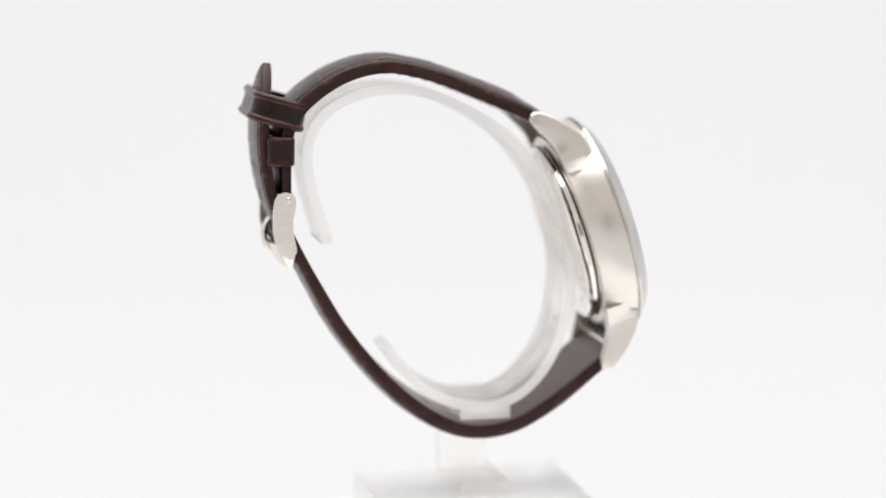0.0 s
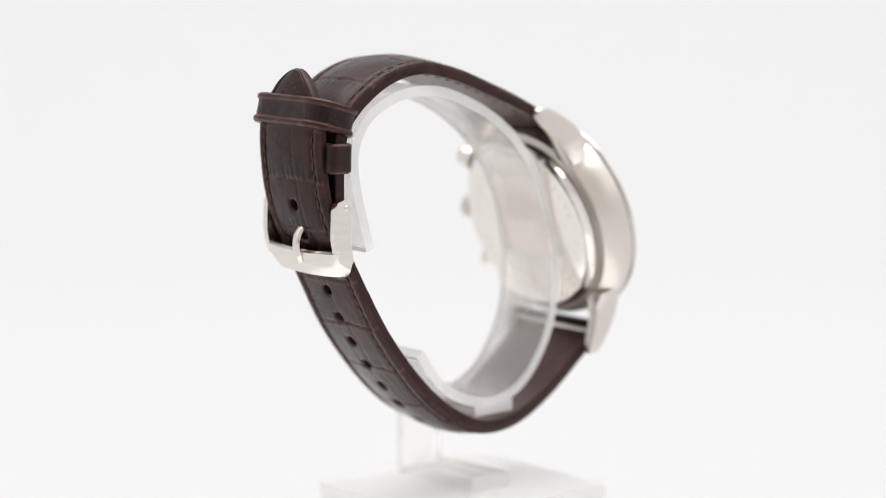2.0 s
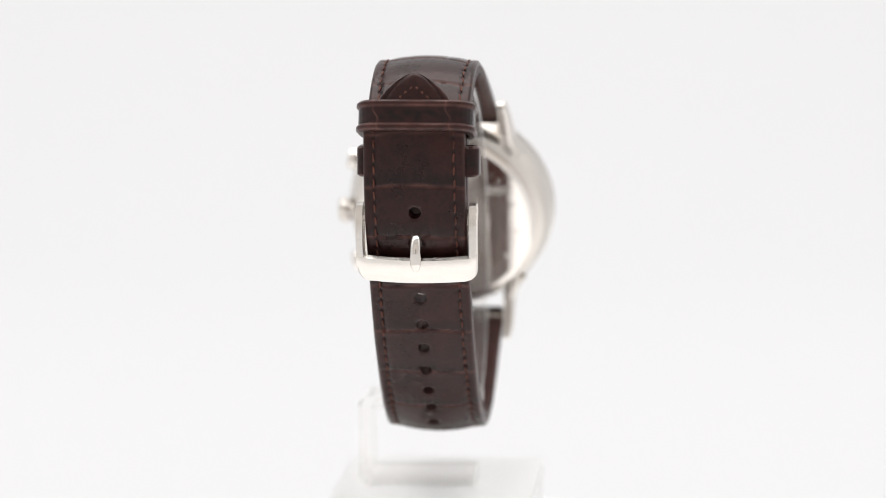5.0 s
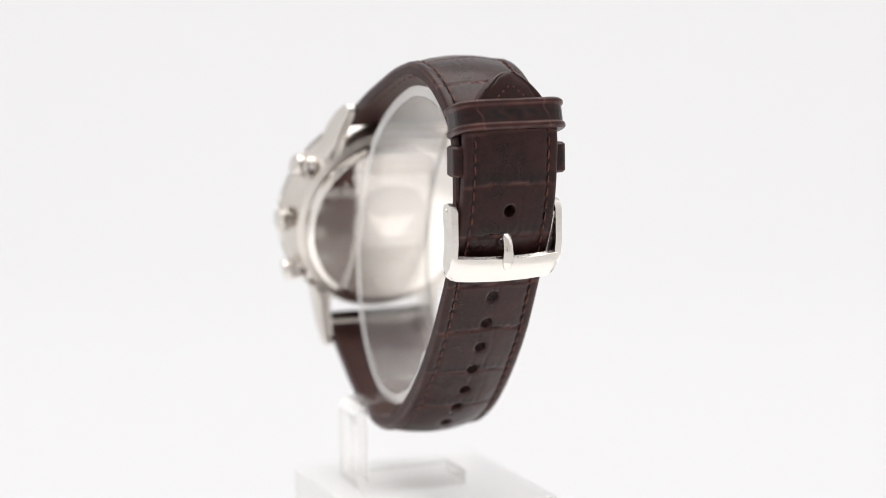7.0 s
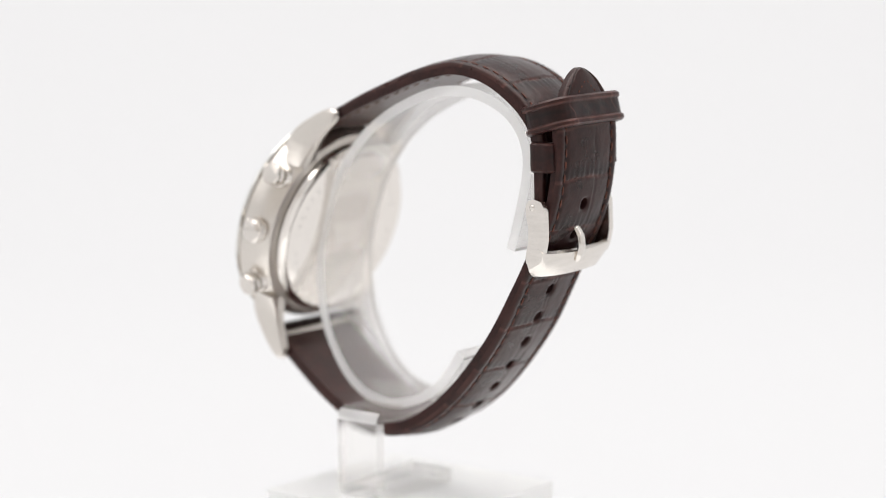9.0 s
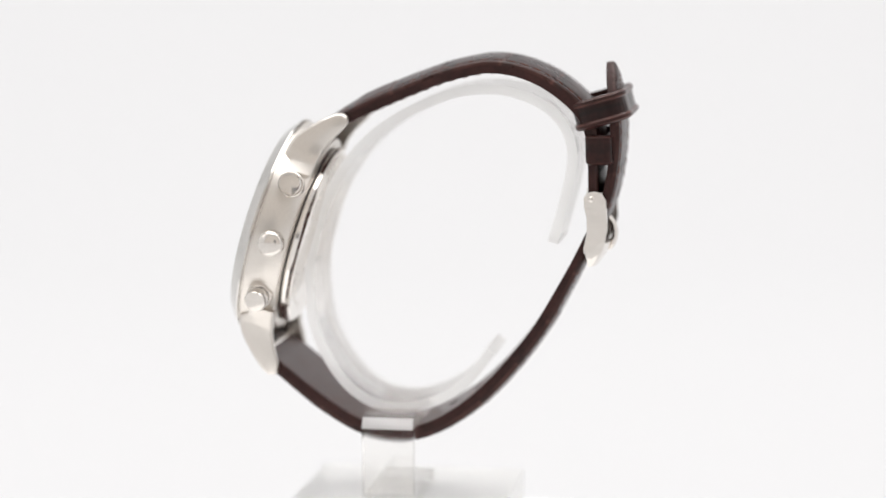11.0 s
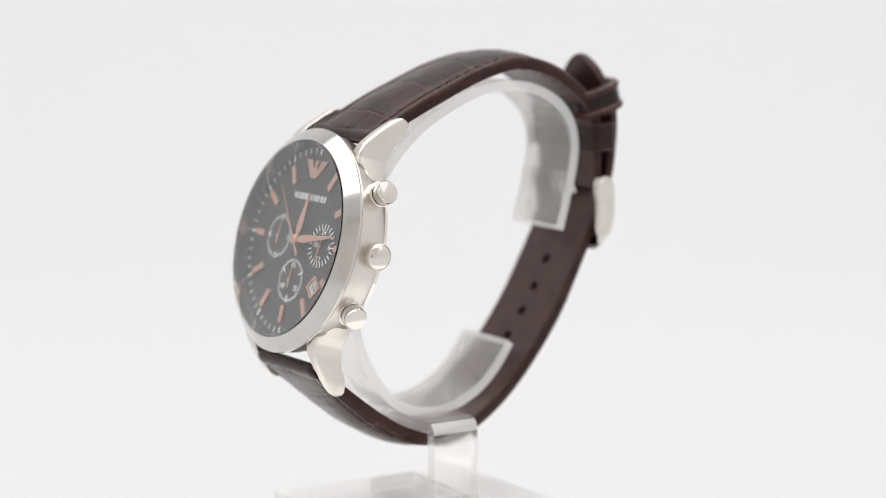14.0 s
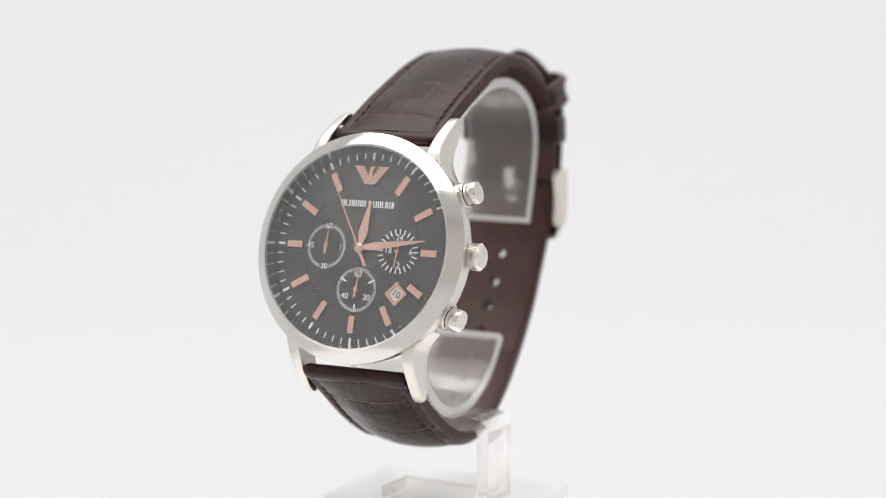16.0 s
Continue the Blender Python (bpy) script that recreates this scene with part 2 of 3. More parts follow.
def watch_stand():
    stand = new("watch_stand")
    tagged(stand, "clear acrylic watch stand with an open C-shaped cuff", "stand")
    cuff = [(-23.4, -65.3), (-26.0, -56.0), (-27.2, -47.4), (-23.6, -40.3), (-15.5, -36.3), (-8.0, -35.9), (-2.5, -37.0), (8.0, -42.0), (15.8, -48.8),
            (21.3, -58.0), (24.2, -68.0), (24.6, -75.5), (23.2, -84.0), (18.8, -92.0), (13.6, -96.6), (8.0, -98.2), (3.0, -97.8), (-3.6, -95.2), (-8.0, -91.5), (-11.7, -86.2)]
    bm = ribbon(cuff, 7.3, 1.9, -1, P)
    cuff_ob = part("cuff", bevelled(bm, 0.25, 2, 50), HAZY, stand, "bent clear acrylic cuff with polished edges")
    frost_sides(cuff_ob, (1, 0, 0))
    # a strip bent twice: arm, upright and foot
    out, inn = [], []
    for cx, cz, a0, a1 in ((-13.2, -99.4, 90, 180), (-13.2, -112.4, 180, 270)):
        for k in range(7):
            a = radians(a0 + (a1 - a0) * k / 6)
            out.append((cx + 2.3 * math.cos(a), cz + 2.3 * math.sin(a)))
            inn.append((cx + 0.25 + 0.3 * math.cos(a), cz + 0.3 * math.sin(a) + (-0.3 if cz > -105 else 0.3)))
    outline = [(8.0, -97.15), *out, (7.0, -114.7), (7.0, -111.9), *reversed(inn), (8.0, -99.5)]
    bm = prism(outline, lambda x, z, y: P(x, y, z), 2.4, 12.0)
    frost_sides(part("bracket", bevelled(bm, 0.3, 2, 50), ACRYLIC, stand, "bent clear acrylic bracket with arm, upright and foot"), (0, 1, 0))
    return stand


stand = watch_stand()

# ---- the watch ----
watch = tagged(new("wrist_watch"), "steel chronograph watch with anthracite dial and brown crocodile-grained leather strap", "watch")


def strap(name, path, widths, thicks, bulges, holes, tip, marks, label, sewn=None):
    """A padded, crocodile-grained strap loft: path along the lining; widths, thicks and bulges as (run, value) rows; holes at runs."""
    step = 0.3
    pts, tang, length = curve_points(path, step)
    n = len(pts) - 1
    step = length / n
    val = lambda rows, s: float(np.interp(s, [r[0] for r in rows], [r[1] for r in rows]))
    side = [0.0, 0.12, 0.35, 0.7, 1.1, 1.5, 1.8, 2.1, 2.4, 2.8]
    inner = [k * 0.3 for k in range(0, 8)]
    hole_rows = [round(h / step) for h in holes]
    rnd = random.Random(len(path) * 7)
    lanes = {k: [rnd.uniform(-0.62, 0.62) for _ in range(rnd.choice((0, 1, 1, 2)))] for k in range(len(marks) + 1)}

    def columns(w):
        mid = list(np.linspace(2.1, w - 2.8, 12))[1:-1]
        half = inner + [float(m) for m in mid] + [w - s for s in reversed(side)]
        return [-x for x in reversed(half[1:])] + half

    def relief(x, s, w):
        k, depth = 0, 0.0
        wob = 0.55 * noise.noise(Vector((x * 0.22, s * 0.05, 3.1))) + 0.5 * (x / w) ** 2
        for i, m in enumerate(marks):
            d = s + wob - m
            if d > 0:
                k = i + 1
            depth -= 0.17 * math.exp(-(d / 0.2) ** 2) - 0.05 * math.exp(-((d + 0.5) / 0.4) ** 2)
            if 0 < d < 3.0:
                depth -= 0.14 * math.exp(-d / 1.4) * (0.5 + 0.5 * math.sin(x * 4.3 + 2.0 * noise.noise(Vector((x, m, 0.0)))))
        for lane in lanes[k]:
            c = lane * (w - 2.5) + 0.5 * noise.noise(Vector((s * 0.3, lane * 9, 1.0)))
            depth -= 0.11 * math.exp(-((x - c) / 0.17) ** 2)
        depth += 0.05 * noise.noise(Vector((x * 0.5, s * 0.35, 8.0)))
        fade = min(1.0, max(0.0, (w - abs(x) - 0.5) / 0.8))
        return depth * fade

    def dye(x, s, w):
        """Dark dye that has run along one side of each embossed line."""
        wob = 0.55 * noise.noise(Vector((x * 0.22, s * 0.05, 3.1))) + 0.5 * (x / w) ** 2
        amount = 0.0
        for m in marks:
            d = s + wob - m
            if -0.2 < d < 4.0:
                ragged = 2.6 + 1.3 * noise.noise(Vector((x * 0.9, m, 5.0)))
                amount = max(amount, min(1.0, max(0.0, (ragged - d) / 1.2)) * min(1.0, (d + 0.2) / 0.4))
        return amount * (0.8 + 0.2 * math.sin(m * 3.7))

    def needle(edge, s):
        """The dark pricked holes between the stitches of the seam."""
        if sewn is None or not sewn[0] < s < sewn[1] or abs(edge - 1.95) > 0.6:
            return 0.0
        d = (s - sewn[0] + 0.22 + 1.1) % 2.2 - 1.1
        return math.exp(-((edge - 1.95) / 0.28) ** 2 - (d / 0.3) ** 2)

    bm = bmesh.new()
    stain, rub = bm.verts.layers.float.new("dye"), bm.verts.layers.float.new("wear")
    top, low = [], []
    for i in range(n + 1):
        s = i * step
        w, th, bu = val(widths, s), val(thicks, s), val(bulges, s)
        cols = columns(8.8)
        left = length - s
        rowt, rowl = [], []
        narrow = 1.0
        if tip and left < tip:
            q = 1 - left / tip
            narrow = max(0.03, max(0.0, 1 - q ** 1.4) ** 0.62)
        for x in cols:
            x *= w / 8.8 if abs(x) > 2.2 else 1.0
            y, sx = x, s
            for h in hole_rows:
                dx, ds = x, (i - h) * step
                m = max(abs(dx), abs(ds))
                if 1e-6 < m < 1.79:
                    r = math.hypot(dx, ds)
                    f = 1 if m <= 0.91 else (1.8 - m) / 0.9
                    big = 1.2 if m <= 0.91 else 1.2 - 0.2 * (m - 0.9) / 0.9
                    y, sx = x + f * (dx * m / r * big - dx), s + f * (ds * m / r * big - ds)
            edge = w - abs(x)
            if edge < 0.8:
                hh = th * (0.62 + 0.38 * math.sqrt(max(0.0, 1 - (1 - edge / 0.8) ** 2)))
            else:
                inside = max(0.0, edge - 2.1) / (w - 2.1)
                hh = th - 0.16 * math.exp(-((edge - 1.95) / 0.4) ** 2) + bu * (1 - (1 - min(1, inside)) ** 2)
            hh += relief(x, s, w) * (min(1.0, max(0.0, (left - tip) / 3.0)) if tip else 1.0)
            if tip and left < 2.5:
                hh *= 0.55 + 0.45 * max(0.0, left / 2.5) ** 0.5
            for h in hole_rows:
                m = max(abs(x), abs((i - h) * step))
                if m < 1.3:
                    hh -= 0.25 * (1.3 - m) / 0.4 if m > 0.85 else 0.3
            prick = needle(edge, s)
            hh -= 0.3 * prick
            f = sx / step
            j = min(max(int(f), 0), n - 1)
            p = pts[j].lerp(pts[j + 1], f - j)
            t = tang[j].lerp(tang[j + 1], f - j).normalized()
            o = outward(p, t)
            a, b = p + o * hh, p + o * (0.12 if edge < 0.3 else 0.0)
            rowt.append(bm.verts.new(P(y * narrow, a.x, a.y)))
            # besides the dye, the shade inside the pricked holes is coloured in here
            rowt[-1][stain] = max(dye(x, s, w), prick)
            wob = 0.55 * noise.noise(Vector((x * 0.22, s * 0.05, 3.1))) + 0.5 * (x / w) ** 2
            near = min([abs(s + wob - m) for m in marks])
            patchy = 0.5 + 0.9 * noise.noise(Vector((x * 0.35, s * 0.2, 2.0)))
            rowt[-1][rub] = min(0.6, max(0.0, (0.62 * math.exp(-(near / 0.28) ** 2) + 0.25 * math.exp(-(edge / 0.35) ** 2)) * patchy))
            rowl.append(bm.verts.new(P(y * narrow, b.x, b.y)))
        top.append(rowt)
        low.append(rowl)
    c = len(top[0])
    mid = c // 2
    gone = {(h + di, mid + dj) for h in hole_rows for di in range(-3, 3) for dj in range(-3, 3)}
    for i in range(n):
        for j in range(c - 1):
            if (i, j) in gone:
                continue
            f = bm.faces.new((top[i][j], top[i][j + 1], top[i + 1][j + 1], top[i + 1][j]))
            f = bm.faces.new((low[i][j], low[i + 1][j], low[i + 1][j + 1], low[i][j + 1]))
            f.material_index = 1
            for (di, dj), (p, q) in {(-1, 0): ((0, 0), (0, 1)), (1, 0): ((1, 0), (1, 1)), (0, -1): ((0, 0), (1, 0)), (0, 1): ((0, 1), (1, 1))}.items():
                if (i + di, j + dj) in gone:
                    u, v = (i + p[0], j + p[1]), (i + q[0], j + q[1])
                    f = bm.faces.new((top[u[0]][u[1]], top[v[0]][v[1]], low[v[0]][v[1]], low[u[0]][u[1]]))
                    f.material_index = 2
        for j in (0, c - 1):
            f = bm.faces.new((top[i][j], top[i + 1][j], low[i + 1][j], low[i][j]))
            f.material_index = 2
    for i in (0, n):
        for j in range(c - 1):
            f = bm.faces.new((top[i][j], top[i][j + 1], low[i][j + 1], low[i][j]))
            f.material_index = 2
    ob = part(name, bm, LEATHER, watch, label)
    ob.data.materials.append(LINING)
    ob.data.materials.append(LEATHER_EDGE)

    def point(x, s, h):
        f = s / step
        j = min(max(int(f), 0), n - 1)
        p = pts[j].lerp(pts[j + 1], f - j)
        t = tang[j].lerp(tang[j + 1], f - j).normalized()
        a = p + outward(p, t) * h
        return P(x, a.x, a.y)

    return ob, point, length, (lambda s: val(widths, s)), (lambda s: val(thicks, s))


def stitch_row(owner, spots, name="stitching", radius=0.2):
    """A run of short thread bars, each from one point to another."""
    bm = bmesh.new()
    for a, b in spots:
        d = b - a
        m = Matrix.Translation((a + b) / 2) @ d.to_track_quat("X", "Z").to_matrix().to_4x4() @ Matrix.Diagonal((d.length / 2, radius * MM, radius * MM, 1))
        bmesh.ops.create_icosphere(bm, subdivisions=1, radius=1.0, matrix=m)
    return part(name, bm, THREAD, owner, "reddish-brown thread stitches")


def seams(ob, point, width, thick, start, stop, lining=False):
    for sign in (-1, 1):
        spots, s = [], start
        rnd = random.Random(int(start * 10) + sign)
        while s < stop:
            x = sign * (width(s) - 1.95) + rnd.uniform(-0.06, 0.06)
            h = thick(s) - 0.01
            spots.append((point(x, s, h), point(x + sign * 0.1, s + 1.75, thick(s + 1.75) - 0.01)))
            s += 2.2
        stitch_row(ob, spots)
        if lining:
            spots = [(point(sign * (width(s) - 1.7), s, -0.02), point(sign * (width(s) - 1.7), s + 1.6, -0.02)) for s in np.arange(start, stop, 2.5)]
            stitch_row(ob, spots, radius=0.16)


short_path = [(20.2, -45.4), (18.6, -44.6), (15.0, -43.0), (11.5, -41.35), (7.0, -39.4), (2.4, -37.5), (-2.8, -35.5), (-8.0, -34.15), (-11.2, -33.75), (-15.2, -34.2), (-19.7, -35.8),
              (-24.0, -38.6), (-27.0, -41.6), (-28.6, -45.0), (-29.1, -50.0), (-29.2, -54.5), (-29.3, -57.4)]
short_strap, sp, sl, sw, sth = strap("strap_short", short_path, [(0, 10.35), (12, 9.95), (30, 9.4), (55, 9.0), (90, 8.85)], [(0, 2.0), (5, 2.3), (12, 2.5), (40, 2.45), (54, 2.5), (63, 1.9), (90, 1.6)],
                                     [(0, 0.4), (9, 1.3), (30, 0.85), (46, 0.75), (55, 0.65), (63, 0.1), (90, 0.1)], [], 0, [5.0, 15.5, 25.5, 36.0, 45.0, 53.0, 61.0],
                                     "padded brown crocodile-grained leather strap, buckle side", (3.0, 52.0))
seams(short_strap, sp, sw, sth, 3.0, 52.0, True)

long_path = [(32.0, -85.6), (30.6, -86.9), (27.5, -89.2), (22.8, -92.9), (18.0, -96.3), (12.6, -99.2), (7.0, -100.3), (1.6, -99.5), (-4.0, -96.5), (-9.2, -92.3), (-14.3, -86.8), (-19.5, -79.9),
             (-24.0, -72.2), (-26.6, -67.4), (-29.0, -62.5), (-31.0, -58.2), (-32.3, -53.5), (-33.0, -48.0), (-33.1, -44.0), (-32.7, -39.5), (-32.1, -35.5), (-31.65, -32.1)]
probe_pts, _, LONG = curve_points(long_path, 0.3)
spots_out = [(-33.7, -56.5), (-31.4, -62.2), (-26.5, -72.8), (-23.5, -77.9), (-20.2, -82.7), (-17.0, -87.5), (-13.6, -92.2), (-9.5, -96.6), (-4.4, -100.2)]
hole_runs = [LONG / (len(probe_pts) - 1) * min(range(len(probe_pts)), key=lambda k: (probe_pts[k] - Vector(q)).length) for q in spots_out]
long_strap, lp, ll, lw, lth = strap("strap_long", long_path, [(0, 10.35), (12, 9.95), (30, 9.5), (50, 9.2), (80, 9.0), (130, 8.8)], [(0, 2.1), (5, 2.5), (14, 2.8), (45, 2.7), (66, 2.4), (76, 2.0), (120, 1.8)],
                                    [(0, 0.4), (9, 1.3), (30, 1.1), (45, 0.8), (66, 0.5), (110, 0.35)], hole_runs, 10.5, [5.5, 16.0, 27.0, 36.5, 46.5, 56.5, 66.5, 76.5, 87.0, 96.0, 105.0],
                                    "padded brown crocodile-grained leather strap with nine holes and pointed tail", (3.0, LONG - 11.0))
seams(long_strap, lp, lw, lth, 3.0, ll - 11.0)
tail_spots = []
for sign in (-1, 1):
    for k in range(5):
        a, b = k / 5 + 0.03, (k + 0.72) / 5
        tail_spots.append((lp(sign * 4.6 * (1 - a), ll - 6.3 + 4.0 * a, 2.03 + 0.08 * a), lp(sign * 4.6 * (1 - b), ll - 6.3 + 4.0 * b, 2.03 + 0.08 * b)))
stitch_row(long_strap, tail_spots)


def rolled_end(owner, point, half, radius, rise):
    """The leather folded round the spring bar."""
    bm = bmesh.new()
    rows = []
    for k in range(25):
        x = half * (-1 + k / 12)
        q = max(0.0, abs(x) - half + 0.7) / 0.7
        rr = radius * (1 - 0.25 * q * q)
        rr *= 1 + 0.02 * noise.noise(Vector((x * 0.6, 4.0, half)))
        mid, up, along = point(x, 0.0, rise), point(x, 0.0, rise + 1.0) - point(x, 0.0, rise), point(x, 0.6, rise) - point(x, 0.0, rise)
        along = along.normalized() * MM
        up = up.normalized() * MM
        rows.append([bm.verts.new(mid + along * (-0.35 + 1.45 * rr * math.cos(a)) + up * (rr * math.sin(a))) for a in [2 * math.pi * m / 20 for m in range(20)]])
    for a, b in zip(rows, rows[1:]):
        for m in range(20):
            bm.faces.new((a[m], a[(m + 1) % 20], b[(m + 1) % 20], b[m]))
    bm.faces.new(rows[0])
    bm.faces.new(rows[-1])
    part("rolled_end", bm, LEATHER, owner)


rolled_end(short_strap, sp, 10.3, 1.22, 1.1)
rolled_end(long_strap, lp, 10.3, 1.3, 1.15)


def keeper(name, centre, axis_angle, half_x, half_y, band, ridges, label, radius=1.6, shift=0.0):
    """A leather loop: a band swept round a rounded rectangle. axis_angle tilts the loop about the x axis."""
    path = []
    for cx, cy, a0 in ((half_x - radius, half_y - radius, 0), (-half_x + radius, half_y - radius, 90), (-half_x + radius, -half_y + radius, 180), (half_x - radius, -half_y + radius, 270)):
        for k in range(7):
            a = radians(a0 + 15 * k)
            path.append((cx + radius * math.cos(a), cy + radius * math.sin(a), math.cos(a), math.sin(a)))
    dense = []
    for a, b in zip(path, path[1:] + path[:1]):
        gap = math.hypot(b[0] - a[0], b[1] - a[1])
        steps = max(1, int(gap / 0.22))
        dense += [tuple(u + (v - u) * k / steps for u, v in zip(a, b)) for k in range(steps)]
    path = dense
    prof = [(-1.0, -band / 2), (-1.0, band / 2)]
    for k in range(29):
        q = 1 - 2 * k / 28
        h = 0.10 + (0.38 * min(1.0, max(0.0, (abs(q) - 0.5) / 0.12)) if ridges else 0.0) - 0.45 * max(0.0, abs(q) - 0.86) / 0.14
        prof.append((h, band / 2 * q))
    ca, sa = math.cos(radians(axis_angle)), math.sin(radians(axis_angle))
    bm = bmesh.new()
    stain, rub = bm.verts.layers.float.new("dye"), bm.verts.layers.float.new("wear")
    rows = []
    for x, y, nx, ny in path:
        ring = []
        for h, z in prof:
            px, py = x + nx * h, y + ny * h
            wob = 0.08 * noise.noise(Vector((px * 0.4, py * 0.4, z * 0.5)))
            py += wob
            ring.append(bm.verts.new(P(px + shift, centre[0] + py * ca - z * sa, centre[1] + py * sa + z * ca)))
            q = abs(2 * z / band)
            patchy = 0.5 + 0.9 * noise.noise(Vector((px * 0.5, py * 0.5, z * 0.8)))
            lines = sum(math.exp(-((px - c + 0.25 * z + 0.25 * math.sin(2.1 * z + c)) / 0.15) ** 2) for c in (-6.7, 5.9)) if ridges else 0.0
            worn = patchy * 0.5 * math.exp(-((q - 0.9) / 0.08) ** 2)
            if ridges:
                worn += (0.5 + patchy) * 0.55 * math.exp(-((q - 0.62) / 0.07) ** 2) + 0.5 * lines * (0.2 + patchy)
            ring[-1][rub] = min(0.7, max(0.0, worn))
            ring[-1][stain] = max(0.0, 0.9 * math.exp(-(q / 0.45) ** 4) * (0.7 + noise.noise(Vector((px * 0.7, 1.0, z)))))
        rows.append(ring)
    for a, b in zip(rows, rows[1:] + rows[:1]):
        for k in range(len(a)):
            bm.faces.new((a[k], a[(k + 1) % len(a)], b[(k + 1) % len(b)], b[k]))
    return part(name, bm, LEATHER, watch, label)


keeper("free_keeper", (-31.2, -40.4), -16.0, 10.0, 4.9, 5.4, True, "sliding brown leather keeper loop with raised edges", 3.4, 0.2)
keeper("fixed_keeper", (-31.2, -47.5), -2.0, 10.65, 2.4, 5.4, False, "fixed brown leather keeper loop", 1.2, 0.5)


def buckle():
    arm = [(-28.6, -56.2), (-29.2, -55.2), (-30.6, -54.9), (-32.0, -55.3), (-32.7, -56.6), (-32.8, -59.0), (-32.9, -62.0), (-32.4, -64.6), (-31.7, -66.2),
           (-30.6, -66.9), (-29.6, -66.9), (-28.7, -66.4), (-28.6, -65.5), (-29.2, -62.5), (-29.2, -60.0), (-28.7, -58.0)]
    base = new("buckle")
    base.parent = watch
    for sign in (-1, 1):
        bm = prism(arm, lambda y, z, x: P(x, y, z), sign * 9.4, sign * 10.6)
        part("arm", bevelled(bm, 0.28, 2, 20), BUCKLE_STEEL, base)
        bm = bmesh.new()
        m = Matrix.Translation(P(sign * 10.6, -30.0, -56.4)) @ pose(0, 0, 0, 0, 90, 0) @ Matrix.Diagonal((0.55 * MM, 0.55 * MM, 0.25 * MM, 1))
        bmesh.ops.create_uvsphere(bm, u_segments=16, v_segments=8, radius=1.0, matrix=m)
        part("pin_end", bm, POLISHED, base)
    bm = bmesh.new()
    rows = []
    sect = [(-32.45, -64.5), (-32.1, -65.6), (-31.2, -67.3), (-30.1, -68.8), (-29.2, -69.0), (-29.0, -68.2), (-30.1, -66.4), (-30.9, -65.2), (-31.3, -64.2), (-31.9, -64.0)]
    for k in range(49):
        q = math.sin(math.pi / 2 * (-1 + k / 24))
        bow = 1.0 * (1 - q * q)
        end = max(0.0, (abs(q) - 0.78) / 0.22)
        short = 1.0 - 0.42 * (1 - math.sqrt(1 - end * end))
        rows.append([bm.verts.new(P(10.66 * q, y - 0.45 * bow, -64.0 + (z + 64.0) * (short if z < -64 else 1) - 0.55 * bow)) for y, z in sect])
    for a, b in zip(rows, rows[1:]):
        for k in range(len(a)):
            bm.faces.new((a[k], a[(k + 1) % len(a)], b[(k + 1) % len(b)], b[k]))
    bm.faces.new(rows[0])
    bm.faces.new(rows[-1])
    part("bar", bm, BUCKLE_STEEL, base, "polished steel buckle bar")
    bm = bmesh.new()
    pts, tang, _ = curve_points([(-30.0, -57.0), (-31.2, -59.8), (-32.3, -61.0), (-33.15, -62.4), (-33.35, -64.2), (-32.9, -65.9), (-32.3, -67.0)], 0.4)
    rows = []
    for i, (p, t) in enumerate(zip(pts, tang)):
        m = Vector((t.y, -t.x))
        r = 0.95 if i < len(pts) - 4 else 0.95 * ((len(pts) - i) / 5) ** 0.5
        rows.append([bm.verts.new(P(r * math.cos(a), *(p + m * (0.6 * r * math.sin(a))))) for a in [2 * math.pi * k / 12 for k in range(12)]])
    for a, b in zip(rows, rows[1:]):
        for k in range(12):
            bm.faces.new((a[k], a[(k + 1) % 12], b[(k + 1) % 12], b[k]))
    bm.faces.new(rows[0])
    bm.faces.new(rows[-1])
    part("tongue", bm, POLISHED, base, "bright steel buckle tongue")
    bm = prism([(0.5 * math.cos(radians(30 * k)), 0.5 * math.sin(radians(30 * k))) for k in range(12)], lambda y, z, x: P(x, y - 30.0, z - 56.4), -9.4, 9.4)
    part("pin", bm, POLISHED, base)
    bm = prism([(-28.75, -55.0), (-28.2, -55.6), (-28.1, -57.4), (-28.6, -59.4), (-30.6, -60.4), (-30.8, -59.6), (-29.4, -58.8), (-28.9, -57.2)], lambda y, z, x: P(x, y, z), -0.85, 0.85)
    part("tongue_root", bevelled(bm, 0.2, 2), POLISHED, base)


buckle()


